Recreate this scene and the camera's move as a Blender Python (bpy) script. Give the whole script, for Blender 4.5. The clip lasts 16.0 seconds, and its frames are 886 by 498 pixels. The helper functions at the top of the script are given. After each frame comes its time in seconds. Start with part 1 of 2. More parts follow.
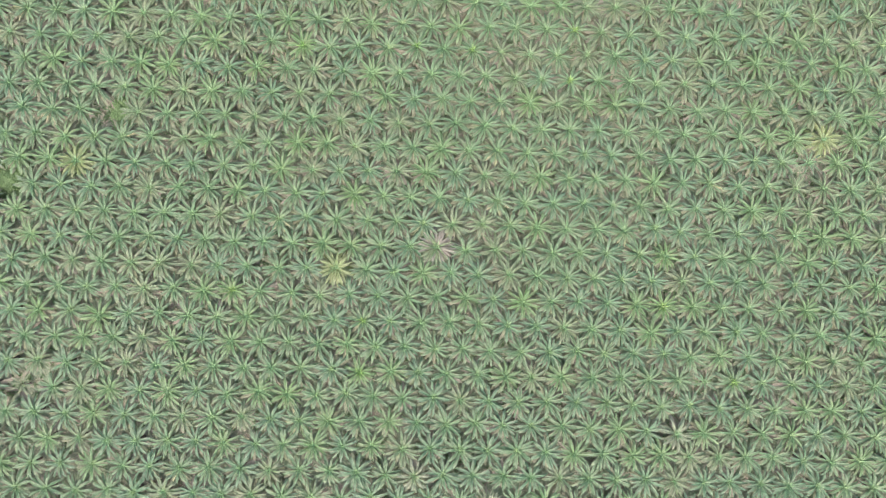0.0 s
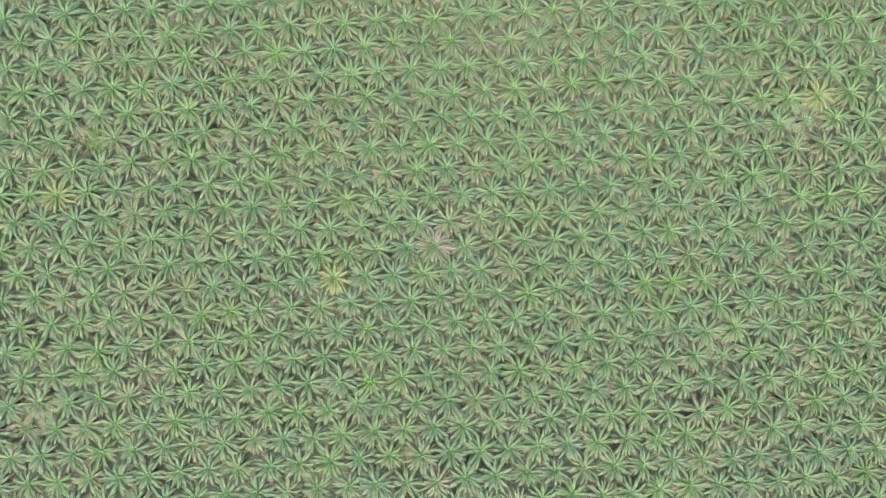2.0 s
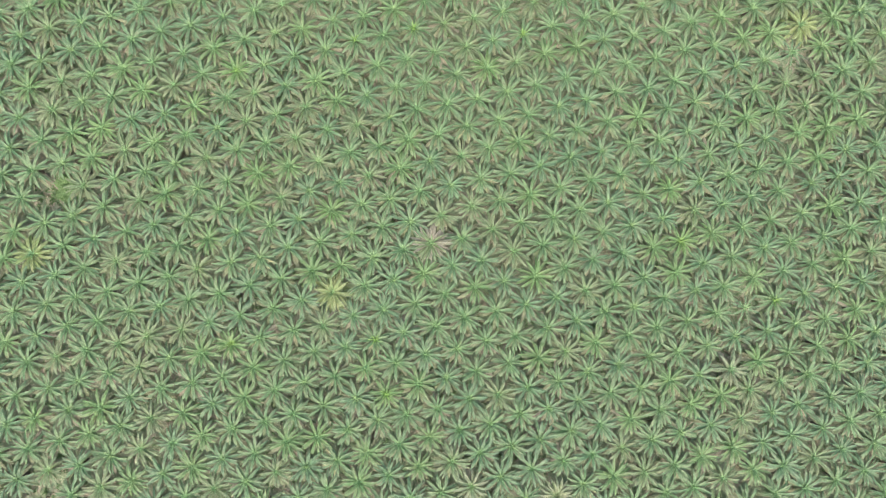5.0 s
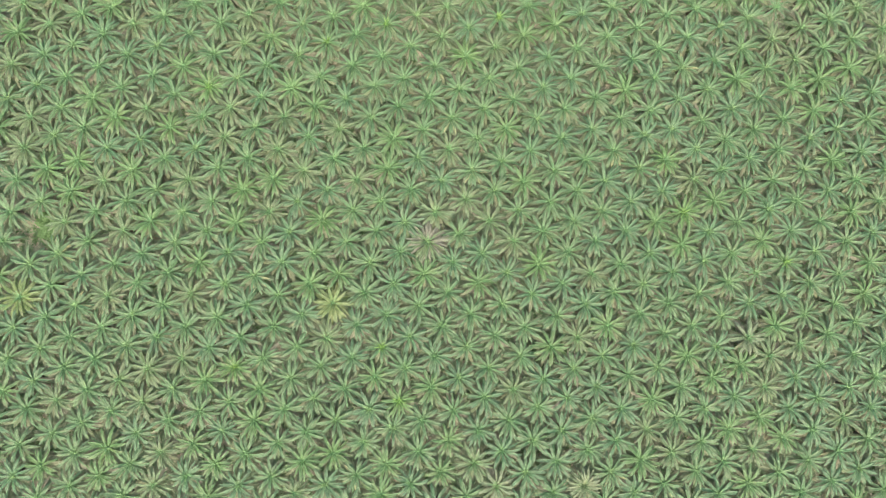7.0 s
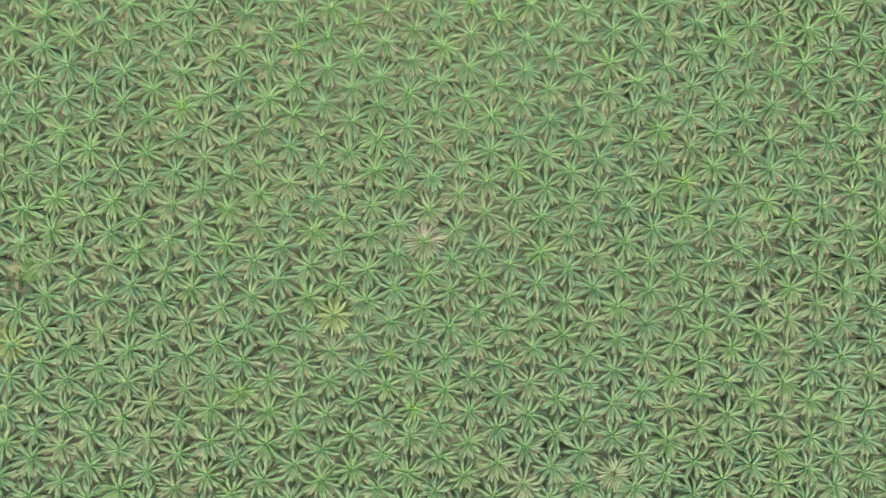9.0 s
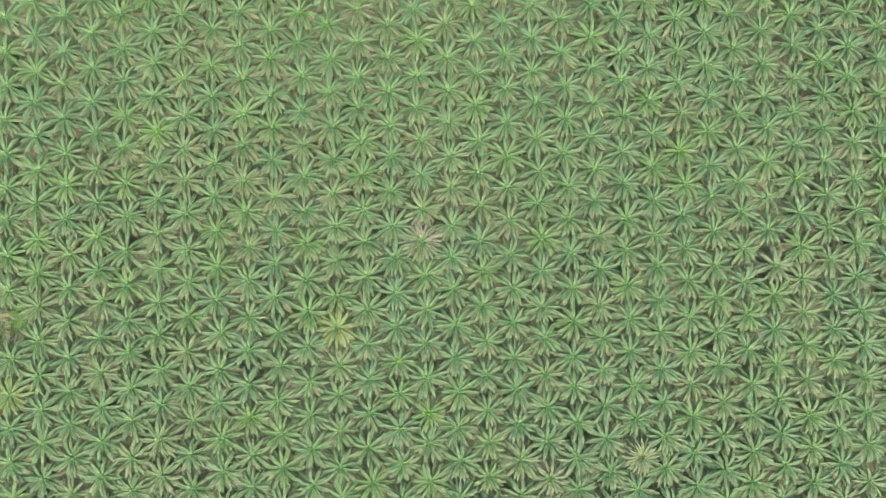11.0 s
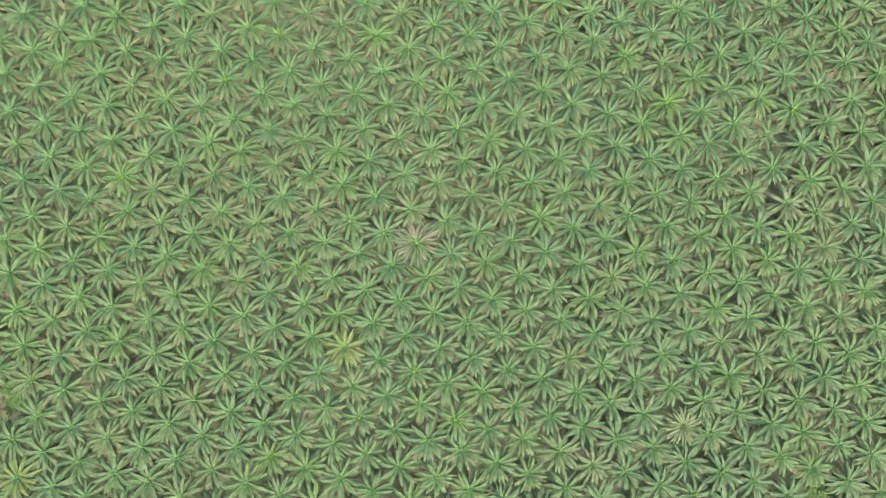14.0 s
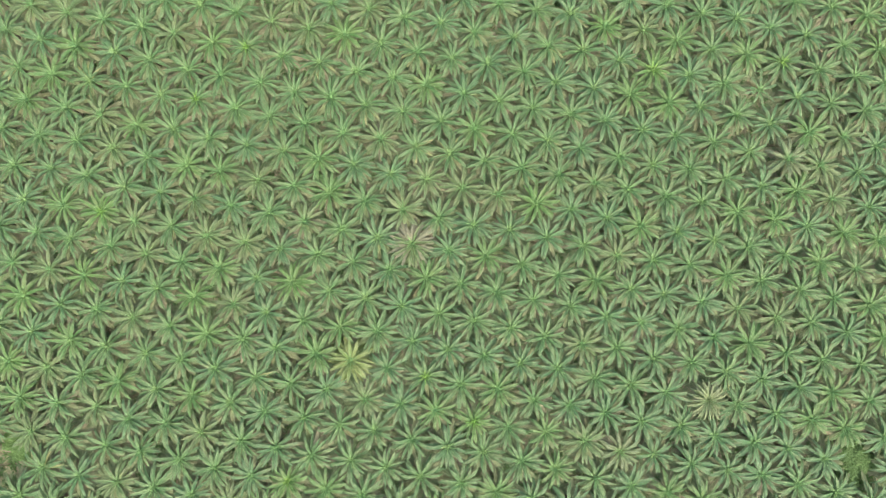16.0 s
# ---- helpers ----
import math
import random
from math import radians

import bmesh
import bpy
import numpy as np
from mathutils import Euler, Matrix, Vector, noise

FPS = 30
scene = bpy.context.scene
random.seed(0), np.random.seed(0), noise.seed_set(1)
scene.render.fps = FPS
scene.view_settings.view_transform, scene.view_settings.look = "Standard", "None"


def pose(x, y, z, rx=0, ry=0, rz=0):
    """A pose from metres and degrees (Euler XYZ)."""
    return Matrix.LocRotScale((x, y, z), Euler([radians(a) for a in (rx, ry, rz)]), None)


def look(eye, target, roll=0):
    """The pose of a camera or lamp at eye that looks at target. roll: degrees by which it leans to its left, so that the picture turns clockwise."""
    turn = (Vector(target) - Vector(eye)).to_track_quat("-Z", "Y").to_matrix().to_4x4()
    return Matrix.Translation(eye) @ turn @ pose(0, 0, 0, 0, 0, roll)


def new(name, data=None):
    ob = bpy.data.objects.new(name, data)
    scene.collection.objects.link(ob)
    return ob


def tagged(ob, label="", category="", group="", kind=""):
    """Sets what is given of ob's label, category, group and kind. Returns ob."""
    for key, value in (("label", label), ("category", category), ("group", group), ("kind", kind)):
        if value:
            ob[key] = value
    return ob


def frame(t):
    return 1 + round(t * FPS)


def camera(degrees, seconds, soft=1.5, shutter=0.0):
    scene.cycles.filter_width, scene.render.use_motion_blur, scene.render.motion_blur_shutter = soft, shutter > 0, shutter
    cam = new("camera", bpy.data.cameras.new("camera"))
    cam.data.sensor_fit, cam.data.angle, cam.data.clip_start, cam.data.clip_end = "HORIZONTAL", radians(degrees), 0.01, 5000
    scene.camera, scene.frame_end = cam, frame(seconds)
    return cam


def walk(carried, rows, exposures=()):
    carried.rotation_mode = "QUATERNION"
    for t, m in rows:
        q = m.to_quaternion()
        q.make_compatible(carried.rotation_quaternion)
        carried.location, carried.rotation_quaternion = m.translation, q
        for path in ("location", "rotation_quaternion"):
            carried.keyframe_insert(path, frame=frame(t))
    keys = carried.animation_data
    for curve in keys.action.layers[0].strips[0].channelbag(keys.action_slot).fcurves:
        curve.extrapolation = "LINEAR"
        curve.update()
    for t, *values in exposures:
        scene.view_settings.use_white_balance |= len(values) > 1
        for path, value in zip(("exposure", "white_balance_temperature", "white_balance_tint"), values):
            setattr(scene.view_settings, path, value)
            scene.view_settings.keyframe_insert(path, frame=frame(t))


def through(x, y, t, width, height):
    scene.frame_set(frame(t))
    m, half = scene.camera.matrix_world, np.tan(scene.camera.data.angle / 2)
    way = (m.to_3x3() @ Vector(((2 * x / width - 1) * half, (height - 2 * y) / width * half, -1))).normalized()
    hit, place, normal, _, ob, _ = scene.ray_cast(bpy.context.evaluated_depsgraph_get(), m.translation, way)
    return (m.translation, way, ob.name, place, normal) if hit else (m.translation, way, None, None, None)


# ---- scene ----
# A drone sinks straight down over an oil palm plantation and turns as it goes.
SPACING = 9.0       # palms stand in a triangular pattern
cam = camera(66, 16.0, soft=0.85)
PATH = [
    (0, -2.710, -6.482, 218.355, 1.614, -1.254, 2.076),
    (1, -2.548, -6.431, 215.525, 1.600, -1.191, -0.878),
    (2, -2.453, -6.466, 212.681, 1.592, -1.155, -3.854),
    (3, -2.406, -6.561, 209.826, 1.590, -1.139, -6.857),
    (4, -2.395, -6.693, 206.962, 1.595, -1.135, -9.888),
    (5, -2.405, -6.843, 204.089, 1.606, -1.136, -12.951),
    (6, -2.426, -6.996, 201.209, 1.623, -1.139, -16.046),
    (7, -2.447, -7.142, 198.321, 1.646, -1.139, -19.175),
    (8, -2.460, -7.274, 195.425, 1.674, -1.131, -22.336),
    (9, -2.458, -7.389, 192.520, 1.705, -1.115, -25.529),
    (10, -2.436, -7.489, 189.604, 1.739, -1.087, -28.754),
    (11, -2.389, -7.577, 186.674, 1.773, -1.049, -32.007),
    (12, -2.317, -7.663, 183.729, 1.805, -0.999, -35.285),
    (13, -2.218, -7.759, 180.763, 1.833, -0.939, -38.585),
    (14, -2.093, -7.883, 177.774, 1.855, -0.872, -41.903),
    (15, -1.944, -8.055, 174.756, 1.868, -0.799, -45.232),
    (16, -1.776, -8.300, 171.704, 1.868, -0.726, -48.569),
]
walk(cam, [(t, pose(x, y, z, rx, ry, rz)) for t, x, y, z, rx, ry, rz in PATH],
     exposures=[(0.0, 1.653, 6180, 19), (1.0, 1.643, 6390, 13), (2.0, 1.638, 6500, 9.5), (4.0, 1.613, 6480, 9),
                (7.0, 1.568, 6750, 0), (9.0, 1.538, 6930, -5.5), (12.5, 1.493, 7010, -8), (16.0, 1.453, 7140, -8)])

# ---- light: a bright, hazy overcast sky with a weak, wide sun ----
SUN_AZIMUTH, SUN_ELEVATION = 200.0, 58.0     # degrees, azimuth clockwise from +y
world = bpy.data.worlds.new("sky")
scene.world = world
world.use_nodes = True
wn = world.node_tree.nodes
wl = world.node_tree.links
sky = wn.new("ShaderNodeTexSky")
sky.sky_type = "NISHITA"
sky.sun_disc = False
sky.sun_elevation = radians(SUN_ELEVATION)
sky.sun_rotation = radians(SUN_AZIMUTH)
sky.air_density, sky.dust_density, sky.ozone_density = 1.0, 6.0, 0.4
wl.new(sky.outputs[0], wn["Background"].inputs["Color"])
wn["Background"].inputs["Strength"].default_value = 0.15
sun = new("sun", bpy.data.lights.new("sun", "SUN"))
sun.data.energy, sun.data.angle, sun.data.color = 0.85, radians(35), (1.0, 0.97, 0.92)
az, el = radians(SUN_AZIMUTH), radians(SUN_ELEVATION)
SUNWARD = Vector((math.sin(az) * math.cos(el), math.cos(az) * math.cos(el), math.sin(el)))
sun.matrix_world = look(SUNWARD * 300, (0, 0, 0))


# ---- materials ----
def leaf_material(name, base, tip, rough=0.48, through=0.35, wear=0.35, rim_light=0.42):
    """Leaf blades: two tones mixed frond by frond, leaflets of uneven value, blotches, bright rims painted in, a waxy
    gloss, some light passing through.
    """
    m = bpy.data.materials.new(name)
    m.use_nodes = True
    n, l = m.node_tree.nodes, m.node_tree.links
    bsdf = n["Principled BSDF"]
    out = n["Material Output"]
    geo = n.new("ShaderNodeNewGeometry")
    info = n.new("ShaderNodeObjectInfo")
    add = n.new("ShaderNodeMath")
    add.operation = "ADD"
    tone_of = n.new("ShaderNodeAttribute")
    tone_of.attribute_name = "frond_tone"
    l.new(tone_of.outputs["Fac"], add.inputs[0])
    l.new(info.outputs["Random"], add.inputs[1])
    frac = n.new("ShaderNodeMath")
    frac.operation = "FRACT"
    l.new(add.outputs[0], frac.inputs[0])
    coarse = n.new("ShaderNodeTexNoise")
    coarse.inputs["Scale"].default_value = 0.55
    coarse.inputs["Detail"].default_value = 3
    l.new(geo.outputs["Position"], coarse.inputs["Vector"])
    fine = n.new("ShaderNodeTexNoise")
    fine.inputs["Scale"].default_value = 5.5
    fine.inputs["Detail"].default_value = 2
    l.new(geo.outputs["Position"], fine.inputs["Vector"])
    mix1 = n.new("ShaderNodeMix")
    mix1.data_type = "RGBA"
    mix1.inputs["A"].default_value = (*base, 1)
    mix1.inputs["B"].default_value = (*tip, 1)
    l.new(frac.outputs[0], mix1.inputs["Factor"])
    ramp = n.new("ShaderNodeMapRange")
    ramp.inputs["From Min"].default_value, ramp.inputs["From Max"].default_value = 0.52, 0.72
    ramp.inputs["To Max"].default_value = wear
    l.new(coarse.outputs["Fac"], ramp.inputs["Value"])
    mix2 = n.new("ShaderNodeMix")
    mix2.data_type = "RGBA"
    mix2.inputs["B"].default_value = (0.165, 0.152, 0.085, 1)
    l.new(mix1.outputs["Result"], mix2.inputs["A"])
    l.new(ramp.outputs["Result"], mix2.inputs["Factor"])
    rim = n.new("ShaderNodeAttribute")
    rim.attribute_name = "leaf_edge"
    pale = n.new("ShaderNodeMapRange")                # bright rims put into the colour: lighter leaflet tips, darker middles
    pale.inputs["To Min"].default_value, pale.inputs["To Max"].default_value = 1 - 0.4 * rim_light, 1 + 0.6 * rim_light
    l.new(rim.outputs["Fac"], pale.inputs["Value"])
    dull = n.new("ShaderNodeMapRange")
    dull.inputs["To Min"].default_value, dull.inputs["To Max"].default_value = 1 + 0.3 * rim_light, 1 - 0.6 * rim_light
    l.new(rim.outputs["Fac"], dull.inputs["Value"])
    value = n.new("ShaderNodeMapRange")
    value.inputs["From Min"].default_value, value.inputs["From Max"].default_value = 0.25, 0.75
    value.inputs["To Min"].default_value, value.inputs["To Max"].default_value = 0.86, 1.15
    l.new(fine.outputs["Fac"], value.inputs["Value"])
    leaflet = n.new("ShaderNodeMapRange")
    leaflet.inputs["To Min"].default_value, leaflet.inputs["To Max"].default_value = 0.80, 1.22
    l.new(geo.outputs["Random Per Island"], leaflet.inputs["Value"])
    shade = n.new("ShaderNodeMath")
    shade.operation = "MULTIPLY"
    l.new(value.outputs["Result"], shade.inputs[0])
    l.new(leaflet.outputs["Result"], shade.inputs[1])
    hsv = n.new("ShaderNodeHueSaturation")
    l.new(mix2.outputs["Result"], hsv.inputs["Color"])
    l.new(dull.outputs["Result"], hsv.inputs["Saturation"])
    rimmed = n.new("ShaderNodeMath")
    rimmed.operation = "MULTIPLY"
    l.new(shade.outputs[0], rimmed.inputs[0])
    l.new(pale.outputs["Result"], rimmed.inputs[1])
    l.new(rimmed.outputs[0], hsv.inputs["Value"])
    l.new(hsv.outputs["Color"], bsdf.inputs["Base Color"])
    bsdf.inputs["Roughness"].default_value = rough
    bsdf.inputs["Specular IOR Level"].default_value = 0.35
    bump = n.new("ShaderNodeBump")
    bump.inputs["Strength"].default_value = 0.35
    bump.inputs["Distance"].default_value = 0.05
    l.new(fine.outputs["Fac"], bump.inputs["Height"])
    l.new(bump.outputs["Normal"], bsdf.inputs["Normal"])
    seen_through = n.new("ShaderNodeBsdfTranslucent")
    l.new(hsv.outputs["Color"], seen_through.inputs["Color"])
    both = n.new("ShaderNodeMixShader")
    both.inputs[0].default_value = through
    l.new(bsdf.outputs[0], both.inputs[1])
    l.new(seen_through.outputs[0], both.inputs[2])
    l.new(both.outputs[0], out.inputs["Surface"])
    return m


def rough_material(name, stops, scale=1.0, rough=0.9, bump_size=0.1, stretch=(1, 1, 1)):
    """Bark, soil, litter: a ramp of tones over noise at two scales, with relief."""
    m = bpy.data.materials.new(name)
    m.use_nodes = True
    n, l = m.node_tree.nodes, m.node_tree.links
    bsdf = n["Principled BSDF"]
    geo = n.new("ShaderNodeNewGeometry")
    mp = n.new("ShaderNodeMapping")
    mp.inputs["Scale"].default_value = stretch
    l.new(geo.outputs["Position"], mp.inputs["Vector"])
    big = n.new("ShaderNodeTexNoise")
    big.inputs["Scale"].default_value = 0.16 * scale
    big.inputs["Detail"].default_value = 6
    big.inputs["Roughness"].default_value = 0.65
    small = n.new("ShaderNodeTexNoise")
    small.inputs["Scale"].default_value = 2.3 * scale
    small.inputs["Detail"].default_value = 5
    l.new(mp.outputs[0], big.inputs["Vector"])
    l.new(mp.outputs[0], small.inputs["Vector"])
    mixf = n.new("ShaderNodeMix")
    mixf.inputs["Factor"].default_value = 0.4
    l.new(big.outputs["Fac"], mixf.inputs["A"])
    l.new(small.outputs["Fac"], mixf.inputs["B"])
    ramp = n.new("ShaderNodeValToRGB")
    els = ramp.color_ramp.elements
    while len(els) < len(stops):
        els.new(0.5)
    for e, (at, col) in zip(els, stops):
        e.position, e.color = at, (*col, 1)
    l.new(mixf.outputs["Result"], ramp.inputs[0])
    l.new(ramp.outputs[0], bsdf.inputs["Base Color"])
    bsdf.inputs["Roughness"].default_value = rough
    bump = n.new("ShaderNodeBump")
    bump.inputs["Distance"].default_value = bump_size
    l.new(small.outputs["Fac"], bump.inputs["Height"])
    l.new(bump.outputs["Normal"], bsdf.inputs["Normal"])
    return m


# Tones of the blades, by the look of the whole palm: (younger fronds, older fronds).
TONES = {
    "green": ((0.095, 0.174, 0.077), (0.122, 0.184, 0.088)),
    "bluish": ((0.089, 0.169, 0.081), (0.113, 0.178, 0.092)),
    "bright": ((0.099, 0.183, 0.069), (0.124, 0.192, 0.079)),
    "lush": ((0.101, 0.189, 0.065), (0.126, 0.196, 0.075)),
    "olive": ((0.111, 0.170, 0.078), (0.139, 0.178, 0.090)),
    "rosy": ((0.190, 0.194, 0.135), (0.244, 0.220, 0.168)),
    "yellow": ((0.156, 0.217, 0.078), (0.200, 0.230, 0.098)),
    "golden": ((0.126, 0.190, 0.062), (0.158, 0.196, 0.074)),
    "straw": ((0.158, 0.210, 0.104), (0.208, 0.229, 0.132)),
    "pale": ((0.135, 0.185, 0.098), (0.165, 0.192, 0.112)),
}
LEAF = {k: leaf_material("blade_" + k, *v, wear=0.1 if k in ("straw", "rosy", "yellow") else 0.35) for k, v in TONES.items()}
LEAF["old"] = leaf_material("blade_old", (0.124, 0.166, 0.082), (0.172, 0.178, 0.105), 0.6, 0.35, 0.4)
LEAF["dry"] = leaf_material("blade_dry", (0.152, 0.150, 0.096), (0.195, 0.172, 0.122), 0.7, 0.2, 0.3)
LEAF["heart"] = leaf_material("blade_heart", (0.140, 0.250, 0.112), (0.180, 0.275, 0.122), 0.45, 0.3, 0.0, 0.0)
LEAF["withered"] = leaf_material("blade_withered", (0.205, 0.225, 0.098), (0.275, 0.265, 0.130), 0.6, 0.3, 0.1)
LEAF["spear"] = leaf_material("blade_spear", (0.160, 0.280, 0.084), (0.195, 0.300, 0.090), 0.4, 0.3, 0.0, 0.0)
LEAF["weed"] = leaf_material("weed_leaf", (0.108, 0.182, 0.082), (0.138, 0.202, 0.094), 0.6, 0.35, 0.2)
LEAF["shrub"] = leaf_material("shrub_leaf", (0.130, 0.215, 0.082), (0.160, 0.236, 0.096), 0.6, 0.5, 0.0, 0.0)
MIDRIB = rough_material("midrib", [(0.3, (0.145, 0.265, 0.115)), (0.7, (0.205, 0.30, 0.14))], 3, 0.45, 0.01)
BARK = rough_material("palm_bark", [(0.3, (0.06, 0.05, 0.04)), (0.55, (0.13, 0.10, 0.075)), (0.75, (0.2, 0.17, 0.13))], 2.5, 0.95, 0.12)
SOIL = rough_material("plantation_floor", [(0.36, (0.095, 0.148, 0.085)), (0.46, (0.151, 0.200, 0.114)),
                                           (0.53, (0.200, 0.215, 0.136)), (0.60, (0.317, 0.244, 0.197)), (0.67, (0.129, 0.162, 0.100))], 1.9, 0.95, 0.25)
DEADWOOD = rough_material("dead_wood", [(0.3, (0.150, 0.128, 0.100)), (0.7, (0.225, 0.190, 0.155))], 4, 0.9, 0.05)


# ---- helpers for meshes ----
def mesh_from(name, verts, faces, mats, slots=None, edges=None):
    me = bpy.data.meshes.new(name)
    me.from_pydata([tuple(v) for v in verts], [], [tuple(f) for f in faces])
    for m in mats:
        me.materials.append(m)
    if slots is not None:
        me.polygons.foreach_set("material_index", np.asarray(slots, dtype=np.int32))
    if edges is not None:
        me.attributes.new("leaf_edge", "FLOAT", "POINT").data.foreach_set("value", np.asarray(edges, dtype=np.float32))
    me.update()
    return me


def mesh_arrays(name, verts, tris, slots, mats, tones=None, edges=None):
    """One large mesh of triangles, straight from arrays."""
    me = bpy.data.meshes.new(name)
    me.vertices.add(len(verts))
    me.vertices.foreach_set("co", np.ascontiguousarray(verts, dtype=np.float32).ravel())
    me.loops.add(3 * len(tris))
    me.loops.foreach_set("vertex_index", np.ascontiguousarray(tris, dtype=np.int32).ravel())
    me.polygons.add(len(tris))
    me.polygons.foreach_set("loop_start", np.arange(0, 3 * len(tris), 3, dtype=np.int32))
    for m in mats:
        me.materials.append(m)
    me.polygons.foreach_set("material_index", np.ascontiguousarray(slots, dtype=np.int32))
    if tones is not None:
        me.attributes.new("frond_tone", "FLOAT", "POINT").data.foreach_set("value", np.ascontiguousarray(tones, dtype=np.float32))
    if edges is not None:
        me.attributes.new("leaf_edge", "FLOAT", "POINT").data.foreach_set("value", np.ascontiguousarray(edges, dtype=np.float32))
    me.update(calc_edges=True)
    me.validate()
    return me


def place(name, me, parent, m):
    ob = new(name, me)
    ob.parent = parent
    ob.matrix_basis = m
    return ob


# ---- shapes of the palm's parts: (vertices, triangles, slot: 0 blade, 1 midrib, nearness to a leaflet's edge) ----
def frond_shape(rng, length, bend, half_width, droop, pairs=16, rib=True, sweep=0.7, ragged=0.22, gap=0.0, fold=0.38):
    """A feather frond that leaves its base along +x and arches downwards. Its leaflets are swept forwards in two ranks, pointed, folded up
    from the midrib and hanging at their tips."""
    v, f, s, edge = [], [], [], []
    ts = np.linspace(0.0, 1.0, pairs + 1)
    pts, p = [], np.zeros(3)
    side_bend = rng.uniform(-0.2, 0.2)
    for k in range(pairs + 1):
        pts.append(p.copy())
        angle = -radians(bend) * ts[k] ** 1.35
        p = p + length / pairs * np.array([math.cos(angle), side_bend * ts[k], math.sin(angle)])
    pts = np.array(pts)
    stalk = 0.06                                  # bare petiole
    for sgn in (1, -1):
        for k in range(1, pairs + 1):
            if ts[k] < stalk or rng.random() < gap:
                continue
            a, b = pts[k - 1], pts[k]
            along = (b - a) / np.linalg.norm(b - a)
            up = np.array([-along[2], 0, along[0]])
            side = np.array([0, sgn, 0])
            u = (ts[k] - stalk) / (1 - stalk)
            size = half_width * (0.42 + 1.75 * u ** 0.7 * (1 - u ** 1.8)) * rng.uniform(1 - ragged, 1 + ragged)
            way = along * (sweep + 0.6 * u) + side * (1 - 0.3 * u) + up * (fold + rng.uniform(-0.22, 0.22)) * (1 - 0.6 * u)
            way /= np.linalg.norm(way)
            drop = np.array([0, 0, -droop * size])
            notch = a - along * 0.03 + way * size * rng.uniform(0.52, 0.75) + drop * 0.4
            tip = a * 0.3 + b * 0.7 + way * size * 1.08 + drop
            i = len(v)
            v += [tuple(notch), tuple(tip), tuple(a), tuple(b + along * 0.05)]
            f += [(i + 2, i + 3, i + 1), (i + 2, i + 1, i)] if sgn < 0 else [(i + 3, i + 2, i), (i + 3, i, i + 1)]
            s += [0, 0]
            edge += [0.45 + 0.4 * u, 0.6 + 0.4 * u, 0.3 * u, 0.3 * u]
    along = (pts[-1] - pts[-2]) / np.linalg.norm(pts[-1] - pts[-2])       # the pair of leaflets at the end
    i = len(v)
    v += [tuple(pts[-1]), tuple(pts[-1] + along * half_width * 0.55 + np.array([0, 0.1, -0.05])),
          tuple(pts[-1] + along * half_width * 0.5 + np.array([0, -0.12, -0.05]))]
    f += [(i, i + 2, i + 1)]
    s += [0]
    edge += [0.4, 1.0, 1.0]
    if rib:
        i0 = len(v)
        for k, r in ((0, 0.12), (pairs // 3, 0.06), (pairs * 3 // 4, 0.02)):
            c = pts[k]
            v += [(c[0], c[1] - r, c[2] + 0.015), (c[0], c[1] + r, c[2] + 0.015), (c[0], c[1], c[2] + 0.03 + r * 0.9)]
        for q in range(2):
            for e in range(3):
                a, b = i0 + 3 * q + e, i0 + 3 * q + (e + 1) % 3
                f += [(a, b, b + 3), (a, b + 3, a + 3)]
                s += [1, 1]
        edge += [0.0] * 9
    return np.array(v), np.array(f), np.array(s), np.array(edge)


def heart_shape(rng):
    """The upright young leaves at the middle of the crown: short feather leaves that still stand steep, round a closed spear."""
    v, f, s = [], [], []
    for k in range(8):
        fv, ff, fs, fe = frond_shape(rng, rng.uniform(0.9, 1.5), 45, rng.uniform(0.20, 0.28), 0.1, pairs=4, rib=False)
        m = np.array(pose(0, 0, 0.25, 0, 0, k * 137.5 + rng.uniform(-15, 15)) @ pose(0.14, 0, 0, rng.uniform(-25, 25), -(76 - 5 * k + rng.uniform(-6, 6)), 0))
        f += [tuple(q) for q in ff + len(v)]
        v += [tuple(q) for q in fv @ m[:3, :3].T + m[:3, 3]]
        s += [0] * len(ff)
    i = len(v)
    v += [(0.11, 0, 0.4), (-0.06, 0.09, 0.4), (-0.06, -0.09, 0.4), (rng.uniform(-0.15, 0.15), rng.uniform(-0.15, 0.15), 1.4)]
    f += [(i, i + 1, i + 3), (i + 1, i + 2, i + 3), (i + 2, i, i + 3)]
    s += [0] * 3
    # the swollen bases of the youngest leaves
    i = len(v)
    v += [(0.42 * math.cos(k * math.pi / 4), 0.42 * math.sin(k * math.pi / 4), 0.05) for k in range(8)]
    v += [(0.24 * math.cos(k * math.pi / 4), 0.24 * math.sin(k * math.pi / 4), 0.5) for k in range(8)] + [(0, 0, 0.72)]
    for k in range(8):
        q = (k + 1) % 8
        f += [(i + k, i + q, i + 8 + q), (i + k, i + 8 + q, i + 8 + k), (i + 8 + k, i + 8 + q, i + 16)]
        s += [0] * 3
    return np.array(v), np.array(f), np.array(s), np.zeros(len(v))


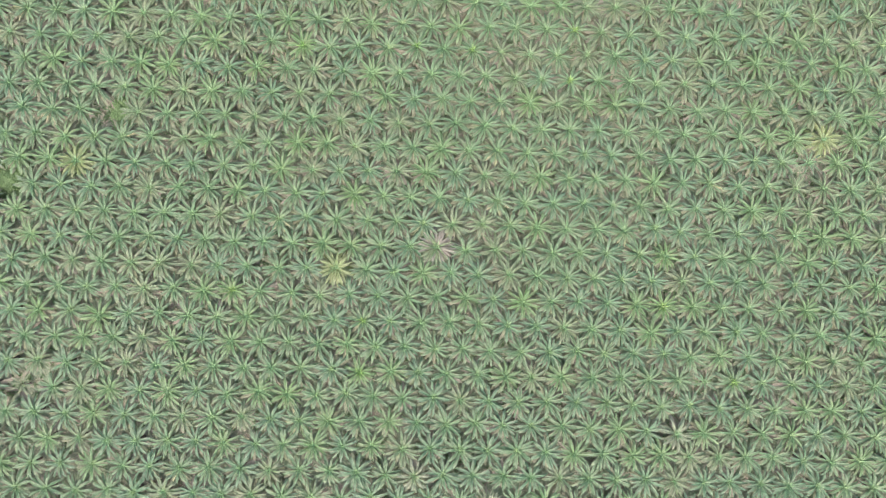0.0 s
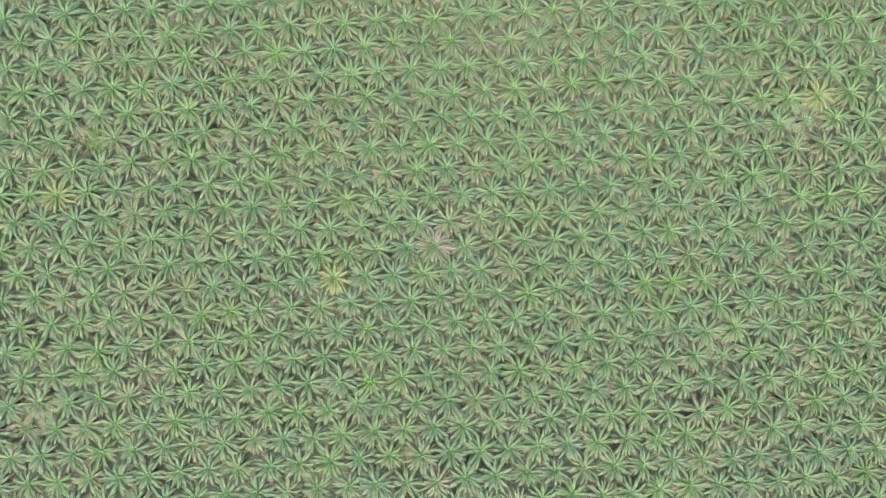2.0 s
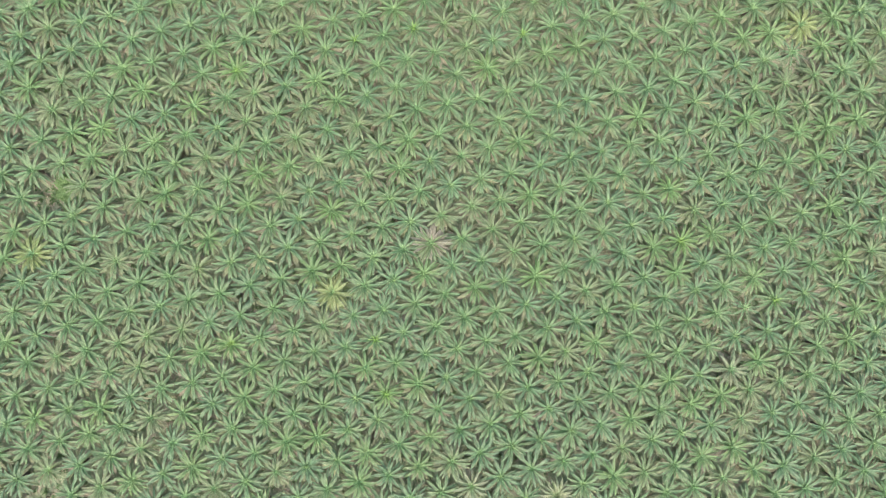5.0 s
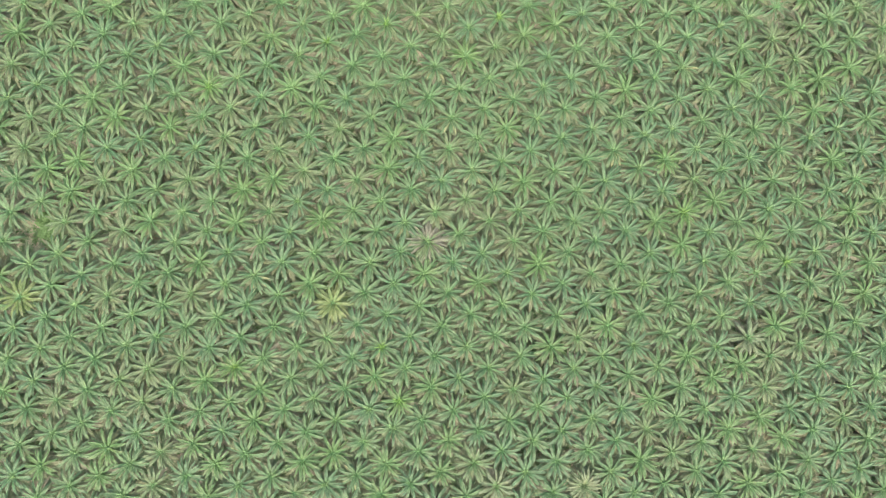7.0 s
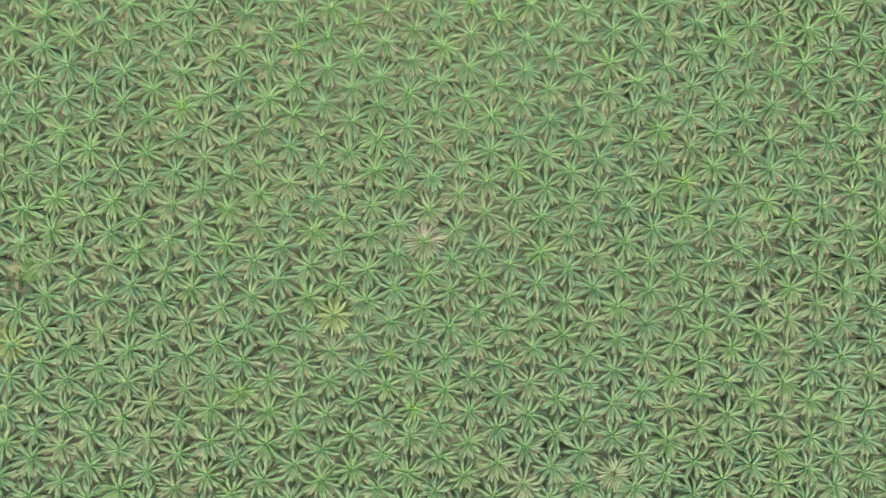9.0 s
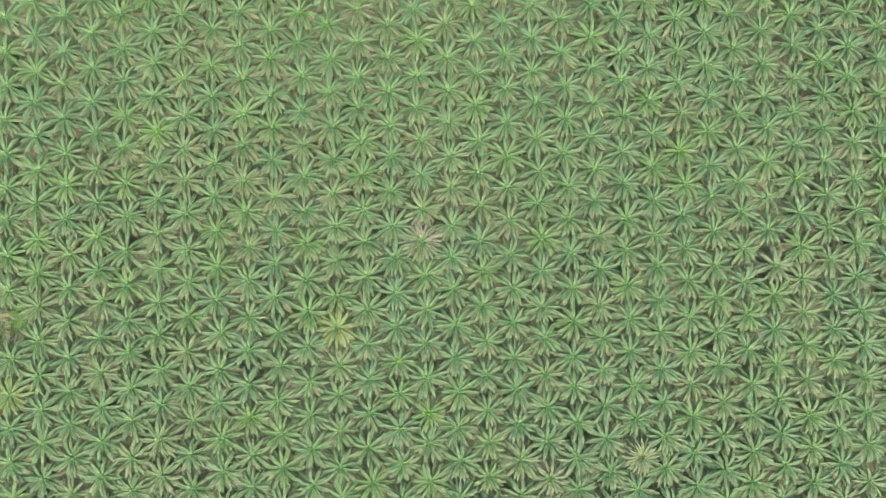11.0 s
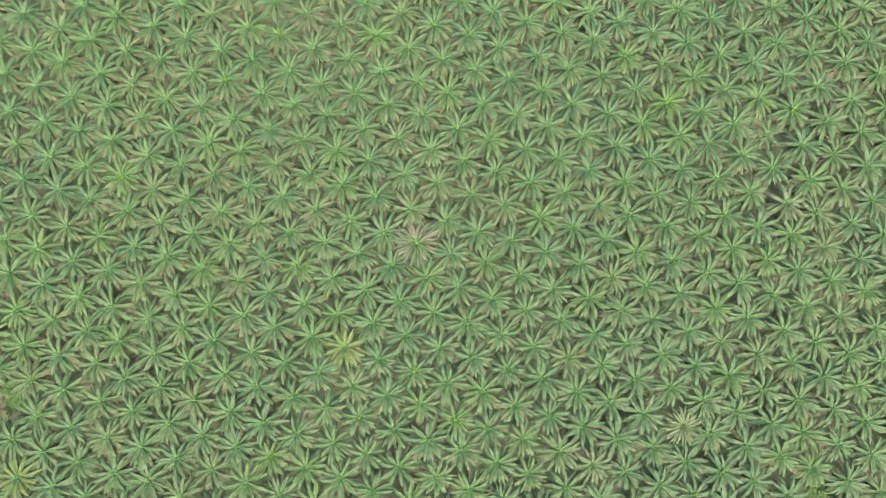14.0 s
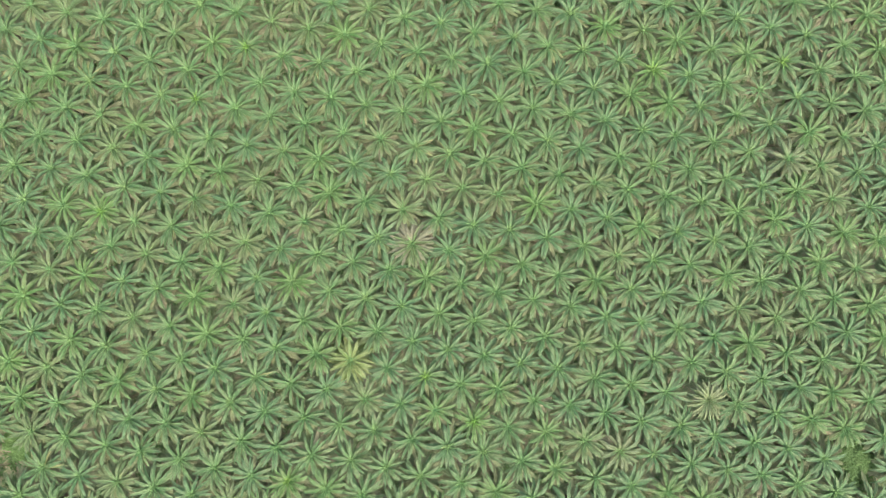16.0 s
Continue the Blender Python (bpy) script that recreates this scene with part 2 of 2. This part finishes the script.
def trunk_shape(rng, height):
    """A stout trunk with the stubs of cut fronds in rings, flaring at the foot."""
    v, f = [], []
    sides, rings = 8, 7
    for r in range(rings + 1):
        z = height * r / rings
        rad = 0.42 + 0.22 * (1 - r / rings) ** 4 + (0.09 if r % 2 else -0.03) + (0.12 if r > rings - 2 else 0)
        for k in range(sides):
            a = 2 * math.pi * (k + 0.5 * (r % 2)) / sides
            j = rng.uniform(0.9, 1.12)
            v.append((rad * j * math.cos(a), rad * j * math.sin(a), z - (0.06 if r == 0 else 0)))
    for r in range(rings):
        for k in range(sides):
            a, b = r * sides + k, r * sides + (k + 1) % sides
            f += [(a, b, b + sides), (a, b + sides, a + sides)]
    top = len(v)
    v.append((0, 0, height + 0.25))
    f += [(rings * sides + k, rings * sides + (k + 1) % sides, top) for k in range(sides)]
    return np.array(v), np.array(f), np.zeros(len(f), int), np.zeros(len(v))


rng = random.Random(11)
# tier: (length, bend, half width of the blade, droop of the leaflets)
TIERS = {"upper": (4.9, 62, 0.57, 0.15), "middle": (5.45, 57, 0.64, 0.18), "lower": (6.1, 40, 0.78, 0.25), "thin": (4.8, 60, 0.5, 0.3)}
SHAPES = {}
for tier, (ln, bd, hw, dr) in TIERS.items():
    for k in range(8):
        SHAPES[tier, k] = frond_shape(rng, ln * rng.uniform(0.94, 1.06), bd * rng.uniform(0.8, 1.25), hw * rng.uniform(0.9, 1.12), dr,
                                      gap=0.2 if tier == "thin" else 0.0, pairs=12 if tier == "lower" else 19)
for k in range(4):
    SHAPES["heart", k] = heart_shape(rng)
    SHAPES["trunk", k] = trunk_shape(rng, 4.6 + 0.12 * k)
MESHES = {}


def part_mesh(key, tone):
    """The shared mesh of one part's shape in one tone."""
    if (key, tone) not in MESHES:
        v, f, s, edge = SHAPES[key]
        mats = [BARK] if key[0] == "trunk" else [LEAF[tone], MIDRIB]
        MESHES[key, tone] = mesh_from(key[0] + "_" + tone, v, f, mats, s, edge)
    return MESHES[key, tone]


def palm_layout(rng, tone, size=1.0, dense=0, sparse=False, fresh=False, withered=False, tinged=False):
    """The parts of one palm: (part name, shape, tone, matrix from the palm's foot)."""
    parts = []
    tk = rng.randrange(4)
    parts.append(("trunk", ("trunk", tk), "bark", Matrix.Diagonal((size, size, 1, 1))))
    z0 = 4.75 + 0.12 * tk
    heart_tone = "straw" if sparse and tone == "straw" else "spear" if fresh else "pale" if tone == "straw" else "heart"
    hs = rng.uniform(1.05, 1.4) * size * (1.25 if fresh else 1.0)
    parts.append(("heart_leaves", ("heart", rng.randrange(4)), heart_tone,
                  Matrix.Translation((0, 0, z0 + 0.1)) @ pose(0, 0, 0, rng.uniform(-8, 8), rng.uniform(-8, 8), rng.uniform(0, 360)) @ Matrix.Scale(hs, 4)))
    if sparse:
        plan = [("thin", 9, 34, 0.2, tone), ("thin", 6, 4, 0.0, "old")]
    else:
        plan = [("upper", 9 + dense // 2, 41, 0.26, tone), ("middle", 11 + dense, 22, 0.12, tone), ("lower", 10 + dense // 2, -2, 0.0, "old")]
    if tone == "straw" and not sparse:
        plan = [("upper", 20, 46, 0.25, tone), ("middle", 24, 24, 0.15, tone), ("middle", 12, 4, 0.0, tone)]
    elif dense:
        plan[-1] = (*plan[-1][:4], tone)
    narrow = 0.74 if tone == "straw" else 0.8 if tone == "rosy" else 1.0
    start = rng.uniform(0, 360)
    drying = 0.3 if tinged or rng.random() < 0.14 else 0.02
    for tier, count, elev, lift, tn in plan:
        start += rng.uniform(15, 40)
        for k in range(count):
            a = start + 360 / count * (k + rng.uniform(-0.24, 0.24))
            e = elev + rng.uniform(-8, 8)
            t2 = "dry" if tn == "old" and rng.random() < drying else tn
            if tn == "rosy" and (math.cos(radians(a - 50)) < rng.uniform(-1.4, 0.2) or tier == "upper" and rng.random() < 0.35):
                t2 = "olive"
            sc = size * rng.uniform(0.88, 1.08)
            m = (Matrix.Translation((0, 0, z0 + lift)) @ pose(0, 0, 0, 0, 0, a) @ pose(0.22, 0, 0, rng.uniform(-22, 22), -e, 0)
                 @ Matrix.Diagonal((sc, sc * narrow, sc, 1)))
            parts.append(("frond", (tier, rng.randrange(8)), t2, m))
    if withered:
        a = rng.uniform(0, 360)
        for k in range(3):
            a += rng.uniform(25, 75)
            for name, tn, sc, e, up in (("withered_frond", "withered", 0.92, 33, 0.3), ("frond", tone, 0.72, 38, 0.5)):
                parts.append((name, ("upper", rng.randrange(8)), tn, Matrix.Translation((0, 0, z0 + up)) @ pose(0, 0, 0, 0, 0, a)
                              @ pose(0.2, 0, 0, 0, -e, 0) @ Matrix.Diagonal((sc, sc * 0.8, sc, 1))))
    return parts


# ---- ground ----
def ground():
    """One sheet to the horizon, gently uneven under the palms."""
    bm = bmesh.new()
    n, half = 96, 340.0
    grid = [[bm.verts.new((-half + 2 * half * i / n, -half + 2 * half * j / n, 0.0)) for j in range(n + 1)] for i in range(n + 1)]
    for i in range(n + 1):
        for j in range(n + 1):
            v = grid[i][j]
            if 0 < i < n and 0 < j < n:
                v.co.z = 0.22 * noise.noise(v.co * 0.05) - 0.05
    for i in range(n):
        for j in range(n):
            bm.faces.new((grid[i][j], grid[i + 1][j], grid[i + 1][j + 1], grid[i][j + 1]))
    far = 4500.0
    c = [bm.verts.new((x * far, y * far, 0)) for x, y in ((-1, -1), (1, -1), (1, 1), (-1, 1))]
    edges = ([grid[i][0] for i in range(n + 1)], [grid[n][j] for j in range(n + 1)],
             [grid[i][n] for i in range(n, -1, -1)], [grid[0][j] for j in range(n, -1, -1)])
    for k, row in enumerate(edges):
        bm.faces.new([c[k], c[(k + 1) % 4], *reversed(row)])
    bmesh.ops.recalc_face_normals(bm, faces=bm.faces)
    me = bpy.data.meshes.new("ground")
    bm.to_mesh(me)
    bm.free()
    me.materials.append(SOIL)
    return tagged(new("ground", me), "plantation floor of brown soil, leaf litter and low green weeds", "ground", kind="structure")


ground()


def ground_height(x, y):
    return 0.22 * noise.noise(Vector((x, y, 0)) * 0.05) - 0.05


# ---- the palms ----
def stand(i, j):
    return SPACING * (i + j / 2), SPACING * j * math.sqrt(3) / 2


# Palms that stand out from the rest, by row and place in the row.
SPECIAL = {
    (0, 0): "rosy", (-3, -1): "yellow", (-9, 8): "lime", (-14, 3): "golden", (7, -10): "straw", (4, -9): "pale",
    (12, -7): "pale", (11, 5): "yellow", (-1, -3): "fresh", (-6, -2): "lime", (-5, 8): "fresh", (-3, 8): "fresh",
    (-6, -5): "bright", (-10, -3): "lush", (-12, -3): "lush", (-8, -6): "bright", (-11, -6): "dying", (12, -5): "thin",
    (11, 4): "thin", (-9, -1): "olive", (-6, 1): "withered", (13, -5): "fresh", (9, -2): "lime", (-2, -6): "lush",
    (2, 0): "tinged", (1, 1): "tinged", (3, -1): "tinged", (-3, -2): "tinged", (0, 4): "withered", (2, 1): "withered",
    (1, 2): "withered", (6, 1): "withered", (12, -2): "withered", (8, 3): "withered", (-13, 4): "withered", (-10, 13): "withered",
    (-7, 4): "lush", (-4, 2): "lush", (-10, 7): "lush", (-12, 8): "lush", (-13, 7): "lush", (8, 0): "lush",
    (1, 4): "green", (5, -1): "green", (-11, 3): "green", (0, 6): "lush", (0, -5): "lime", (4, -2): "lush",
    (-14, 5): "gone", (-16, 2): "gone", (11, -15): "gone",
}
# Palms planted off their marks, in metres.
SHIFT = {
    (7, -10): (1.1, -1.1), (7, 1): (0.8, 0.7), (12, -3): (0.8, 0.8), (-10, 8): (-0.9, 0.4), (-3, 5): (0.3, 0.2), (-10, -3): (-0.1, -1.1),
    (16, -8): (-0.5, 0.9), (-11, 4): (1.0, 0.0), (5, -7): (0.3, 1.0), (11, 1): (-0.9, 0.3), (-5, 8): (0.1, 0.9), (12, -7): (0.0, -0.9),
}
LABELS = {
    "green": "mature oil palm with a full crown of arching green fronds",
    "bluish": "mature oil palm with a crown of bluish-green arching fronds",
    "bright": "mature oil palm with a crown of bright yellowish-green fronds",
    "lush": "oil palm with a lush crown of fresh yellow-green fronds",
    "olive": "mature oil palm with dull olive-green arching fronds",
    "rosy": "large oil palm with a dense crown of drying pinkish-grey fronds",
    "yellow": "ailing oil palm with yellow fronds among green neighbours",
    "golden": "large ailing oil palm with dull golden-yellow fronds",
    "straw": "oil palm with a dense crown of straw-coloured fronds",
    "pale": "oil palm with a pale greyish-green crown",
    "lime": "oil palm with a lime-green crown and bright yellow-green heart",
    "fresh": "oil palm with a bright yellow-green heart and green fronds",
    "withered": "oil palm with a few withered yellow fronds in its crown",
    "tinged": "oil palm with drying brownish lower fronds under olive ones",
    "dying": "dying oil palm with few thin pale yellow fronds",
    "thin": "thin young oil palm with a sparse small crown",
}


def palm_kind(i, j, rng):
    look_of = SPECIAL.get((i, j))
    if look_of is None:
        x, y = stand(i, j)
        drift = noise.noise(Vector((x, y, 4.0)) * 0.018)
        r = rng.random() + 0.25 * drift
        look_of = "bluish" if r < 0.27 else "green" if r < 0.66 else "bright" if r < 0.84 else "olive" if r < 0.98 else "withered" if r < 1.04 else "fresh"
    return look_of


def palm_parts(kind, rng):
    if kind == "tinged":
        return palm_layout(rng, "olive", rng.uniform(0.95, 1.05), tinged=True)
    if kind == "withered":
        return palm_layout(rng, "green", rng.uniform(0.95, 1.05), withered=True)
    if kind == "rosy":
        return palm_layout(rng, "rosy", 1.16, dense=7)
    if kind == "straw":
        return palm_layout(rng, "straw", 0.94, dense=5)
    if kind == "dying":
        return palm_layout(rng, "straw", 0.85, sparse=True)
    if kind == "thin":
        return palm_layout(rng, "bluish", 0.95, sparse=True)
    if kind == "lime":
        return palm_layout(rng, "lush", rng.uniform(0.92, 1.02), fresh=True)
    if kind == "fresh":
        return palm_layout(rng, "green", rng.uniform(0.92, 1.04), fresh=True)
    if kind in ("yellow", "golden"):
        return palm_layout(rng, kind, 1.05, dense=3)
    return palm_layout(rng, kind, rng.uniform(0.9, 1.1))


# The stretch of the plantation that is built frond by frond: rectangles about its middle (turn in degrees, half length, half width).
STRETCH = ((2, 151, 90), (-13, 142, 86), (-30, 132, 80), (-49, 120, 74))
MIDDLE = (-2.0, -7.0)


def in_stretch(x, y):
    for turn, half_length, half_width in STRETCH:
        c, q = math.cos(radians(turn)), math.sin(radians(turn))
        u, w = x - MIDDLE[0], y - MIDDLE[1]
        if abs(u * c + w * q) < half_length and abs(w * c - u * q) < half_width:
            return True
    return False


def build_palms():
    """The palms of the middle of the plantation, each with its own fronds; those beyond are one sheet of crowns."""
    near_r, far_r = 72.0, 240.0
    names = list(LEAF)
    slot_of = {k: n for n, k in enumerate(names)}
    mats = [LEAF[k] for k in names] + [MIDRIB, BARK]
    rib_slot, bark_slot = len(names), len(names) + 1
    chunks, far_spots = [], []
    for j in range(-42, 43):
        for i in range(-60, 61):
            x, y = stand(i, j)
            d = math.hypot(x - MIDDLE[0], y - MIDDLE[1])
            if d > far_r or SPECIAL.get((i, j)) == "gone":
                continue
            prng = random.Random(7919 * (i + 200) + 104729 * (j + 200))
            kind = palm_kind(i, j, prng)
            sx, sy = SHIFT.get((i, j), (0, 0))
            x, y = x + sx + prng.gauss(0, 0.18), y + sy + prng.gauss(0, 0.18)
            lift = ground_height(x, y) - 0.05 + prng.uniform(-0.25, 0.1)
            spot = pose(x, y, lift, prng.uniform(-4, 4), prng.uniform(-4, 4), 0)
            if d < near_r:
                root = new("oil_palm")
                root.matrix_basis = spot
                tagged(root, LABELS[kind], "palm tree", "plantation palms")
                for name, key, tone, m in palm_parts(kind, prng):
                    place(name, part_mesh(key, tone if key[0] != "trunk" else "bark"), root, m)
            elif in_stretch(x, y):
                for name, key, tone, m in palm_parts(kind, prng):
                    v, f, s, edge = SHAPES[key]
                    full = np.array(spot @ m)
                    chunks.append((v @ full[:3, :3].T + full[:3, 3], f, np.full(len(f), bark_slot) if key[0] == "trunk"
                                   else np.where(s == 1, rib_slot, slot_of[tone]), edge))
            else:
                far_spots.append((spot, kind, prng))
    sizes = np.cumsum([0] + [len(c[0]) for c in chunks])
    me = mesh_arrays("palm_crowns", np.concatenate([c[0] for c in chunks]),
                     np.concatenate([c[1] + o for c, o in zip(chunks, sizes)]), np.concatenate([c[2] for c in chunks]), mats,
                     np.repeat(np.random.default_rng(8).random(len(chunks)), np.diff(sizes)), np.concatenate([c[3] for c in chunks]))
    tagged(new("oil_palm_grove", me), "plantation of oil palms in even rows, crowns touching", "palm trees", kind="stuff")
    # far palms: fewer, simpler fronds
    simple = [frond_shape(rng, 5.0, 62, 1.0, 0.5, pairs=4, rib=False, ragged=0.1) for _ in range(3)]
    v, f, s, o = [], [], [], 0
    for spot, kind, prng in far_spots:
        tone = kind if kind in TONES else "green"
        for k in range(5):
            full = np.array(spot @ pose(0, 0, 4.9, 0, 0, k * 137.5) @ pose(0.2, 0, 0, 0, -(40 - 6 * k), 0))
            sv, sf, _, _ = simple[k % 3]
            v.append(sv @ full[:3, :3].T + full[:3, 3])
            f.append(sf + o)
            s.append(np.full(len(sf), slot_of[tone]))
            o += len(sv)
    me = mesh_arrays("far_crowns", np.concatenate(v), np.concatenate(f), np.concatenate(s), mats)
    tagged(new("distant_oil_palms", me), "farther rows of oil palms round the plantation's middle", "palm trees", kind="stuff")


build_palms()


# ---- between the palms ----
def dead_fronds():
    """Cut fronds that lie on the ground between the rows."""
    r = random.Random(5)
    shapes = [frond_shape(r, 4.2, 12, 0.7, 0.15, pairs=7, rib=True, gap=0.15) for _ in range(4)]
    v, f, s, o = [], [], [], 0
    for _ in range(1300):
        x, y = r.uniform(-150, 148), r.uniform(-122, 104)
        m = np.array(pose(x, y, ground_height(x, y) + r.uniform(0.12, 0.5), r.uniform(-15, 15), r.uniform(-4, 4), r.uniform(0, 360)))
        sv, sf, ss, _ = shapes[r.randrange(4)]
        v.append(sv @ m[:3, :3].T + m[:3, 3])
        f.append(sf + o)
        s.append(ss)
        o += len(sv)
    me = mesh_arrays("dead_fronds", np.concatenate(v), np.concatenate(f), np.concatenate(s), [LEAF["dry"], DEADWOOD])
    tagged(new("fallen_fronds", me), "dry brown cut fronds lying on the ground between rows", "dead fronds", kind="stuff")


def undergrowth():
    """Ferns and weeds on the ground: small tufts of narrow leaves."""
    r = np.random.default_rng(3)
    tufts, blades = 15000, 6
    x, y = r.uniform(-150, 148, tufts), r.uniform(-122, 104, tufts)
    patch = np.array([noise.noise(Vector((a, b, 9.0)) * 0.07) for a, b in zip(x, y)])
    keep = patch > -0.12
    gx = np.repeat([-102.0, -136.0, 32.5], [160, 700, 900])          # thicker weeds where palms are missing
    gy = np.repeat([39.0, 16.5, -117.5], [160, 700, 900])
    x, y = np.r_[x[keep], gx + r.normal(0, 2.6, len(gx))], np.r_[y[keep], gy + r.normal(0, 2.6, len(gx))]
    k = len(x)
    a = r.uniform(0, 2 * np.pi, (k, blades))
    reach, h = r.uniform(0.4, 1.1, (k, blades)), r.uniform(0.25, 0.9, (k, blades))
    z = np.array([ground_height(p, q) for p, q in zip(x, y)])[:, None]
    cx, cy = x[:, None] + 0 * a, y[:, None] + 0 * a
    dx, dy, w = np.cos(a), np.sin(a), 0.16
    foot1 = np.stack([cx, cy, z - 0.03 + 0 * a], -1)
    m1 = np.stack([cx + dx * reach * 0.55 - dy * w, cy + dy * reach * 0.55 + dx * w, z + h], -1)
    m2 = np.stack([cx + dx * reach * 0.55 + dy * w, cy + dy * reach * 0.55 - dx * w, z + h], -1)
    tip = np.stack([cx + dx * reach * 1.2, cy + dy * reach * 1.2, z + h * 0.7], -1)
    verts = np.stack([foot1, m1, m2, tip], -2).reshape(-1, 3)
    q = np.arange(k * blades)[:, None] * 4
    tris = np.concatenate([q + [0, 2, 1], q + [1, 2, 3]], 1).reshape(-1, 3)
    me = mesh_arrays("undergrowth", verts, tris, np.zeros(len(tris)), [LEAF["weed"]])
    tagged(new("undergrowth", me), "low green ferns and weeds on the plantation floor", "weeds", kind="stuff")


def shrub(x, y, radius, height, seed, label, tone="shrub"):
    """A leafy shrub in a gap between palms: a few stems and a lumpy crown of many small leaves."""
    r = random.Random(seed)
    root = new("shrub")
    root.matrix_basis = pose(x, y, ground_height(x, y) - 0.05)
    tagged(root, label, "shrub")
    for k in range(5):
        a, ln = k * 1.256 + r.uniform(-0.3, 0.3), radius * r.uniform(0.45, 0.7)
        v, f = [], []
        for q, (u, rad) in enumerate(((0, 0.07), (0.5, 0.05), (1, 0.02))):
            c = Vector((math.cos(a) * ln * u, math.sin(a) * ln * u, height * 0.75 * u ** 0.7))
            v += [(c.x + rad * math.cos(b), c.y + rad * math.sin(b), c.z) for b in (0, 1.57, 3.14, 4.71)]
            if q:
                f += [(4 * q - 4 + e, 4 * q - 4 + (e + 1) % 4, 4 * q + (e + 1) % 4, 4 * q + e) for e in range(4)]
        place("stem", mesh_from("stem", v, f, [BARK]), root, Matrix())
    lobes = [(r.gauss(0, 0.42) * radius, r.gauss(0, 0.42) * radius, radius * r.uniform(0.28, 0.55), height * r.uniform(0.72, 1.0)) for _ in range(34)]
    v, f = [], []
    for _ in range(15000):
        cx, cy, cr, top = r.choice(lobes)
        a, u = r.uniform(0, 6.283), math.sqrt(r.random())
        c = Vector((cx + cr * u * math.cos(a), cy + cr * u * math.sin(a), max(0.08, top * (1 - 0.75 * u ** 3) * r.uniform(0.86, 1.04))))
        t = Vector((math.cos(a) * u * 0.3 + r.gauss(0, 0.2), math.sin(a) * u * 0.3 + r.gauss(0, 0.2), 1.0)).normalized()
        w, ln = r.uniform(0.14, 0.22), r.uniform(0.35, 0.55)
        q = Matrix.Rotation(r.uniform(0, 6.283), 3, t) @ t.orthogonal().normalized()
        d = t.cross(q)
        i = len(v)
        v += [tuple(c), tuple(c + q * ln * 0.5 + d * w), tuple(c + q * ln), tuple(c + q * ln * 0.5 - d * w)]
        f += [(i, i + 1, i + 2, i + 3)]
    place("foliage", mesh_from("foliage", v, f, [LEAF[tone]]), root, Matrix())
    return root


def fallen_palm(x, y, turn, length):
    """A felled palm: a pale weathered trunk with a splintered end and a few dry fronds at its head."""
    r = random.Random(9)
    root = new("fallen_palm")
    root.matrix_basis = pose(x, y, ground_height(x, y), 0, 0, turn)
    tagged(root, "felled palm with pale pinkish trunk and dry fronds in a gap", "fallen palm")
    v, f, sides, rings = [], [], 9, 8
    for k in range(rings + 1):
        rad = 0.56 - 0.10 * k / rings + (0.03 if k % 2 else 0)
        for e in range(sides):
            a = 2 * math.pi * e / sides
            jag = r.uniform(-0.3, 0.3) if k == rings else 0
            v.append((length * k / rings + jag, rad * math.cos(a) * r.uniform(0.92, 1.08), 0.40 + rad * math.sin(a) * r.uniform(0.92, 1.08)))
    for k in range(rings):
        for e in range(sides):
            a, b = k * sides + e, k * sides + (e + 1) % sides
            f.append((a, b, b + sides, a + sides))
    f += [tuple(range(sides - 1, -1, -1)), tuple(rings * sides + e for e in range(sides))]
    place("trunk", mesh_from("fallen_trunk", v, f, [DEADWOOD]), root, Matrix())
    for k, a in enumerate((-34, -20, -9, 4, 15, 24, 38, 150, 172, 205)):
        place("frond", part_mesh(("lower", k % 5), "dry"), root,
              Matrix.Translation((length * (0.6 if k > 6 else 0.1 + 0.05 * k), 0, 0.9)) @ pose(0, 0, 0, 0, 5, a) @ Matrix.Diagonal((0.72, 0.8, 0.35, 1)))
    return root


dead_fronds()
undergrowth()
shrub(-101.6, 39.4, 3.4, 2.0, 21, "low soft green shrub in the gap beside a felled palm")
shrub(-137.0, 17.6, 5.0, 3.4, 22, "round bright green shrub in the place of a lost palm")
shrub(32.0, -117.3, 5.4, 4.0, 23, "bushy bright green shrub in a gap between palms")
fallen_palm(-107.2, 45.8, -58, 7.0)
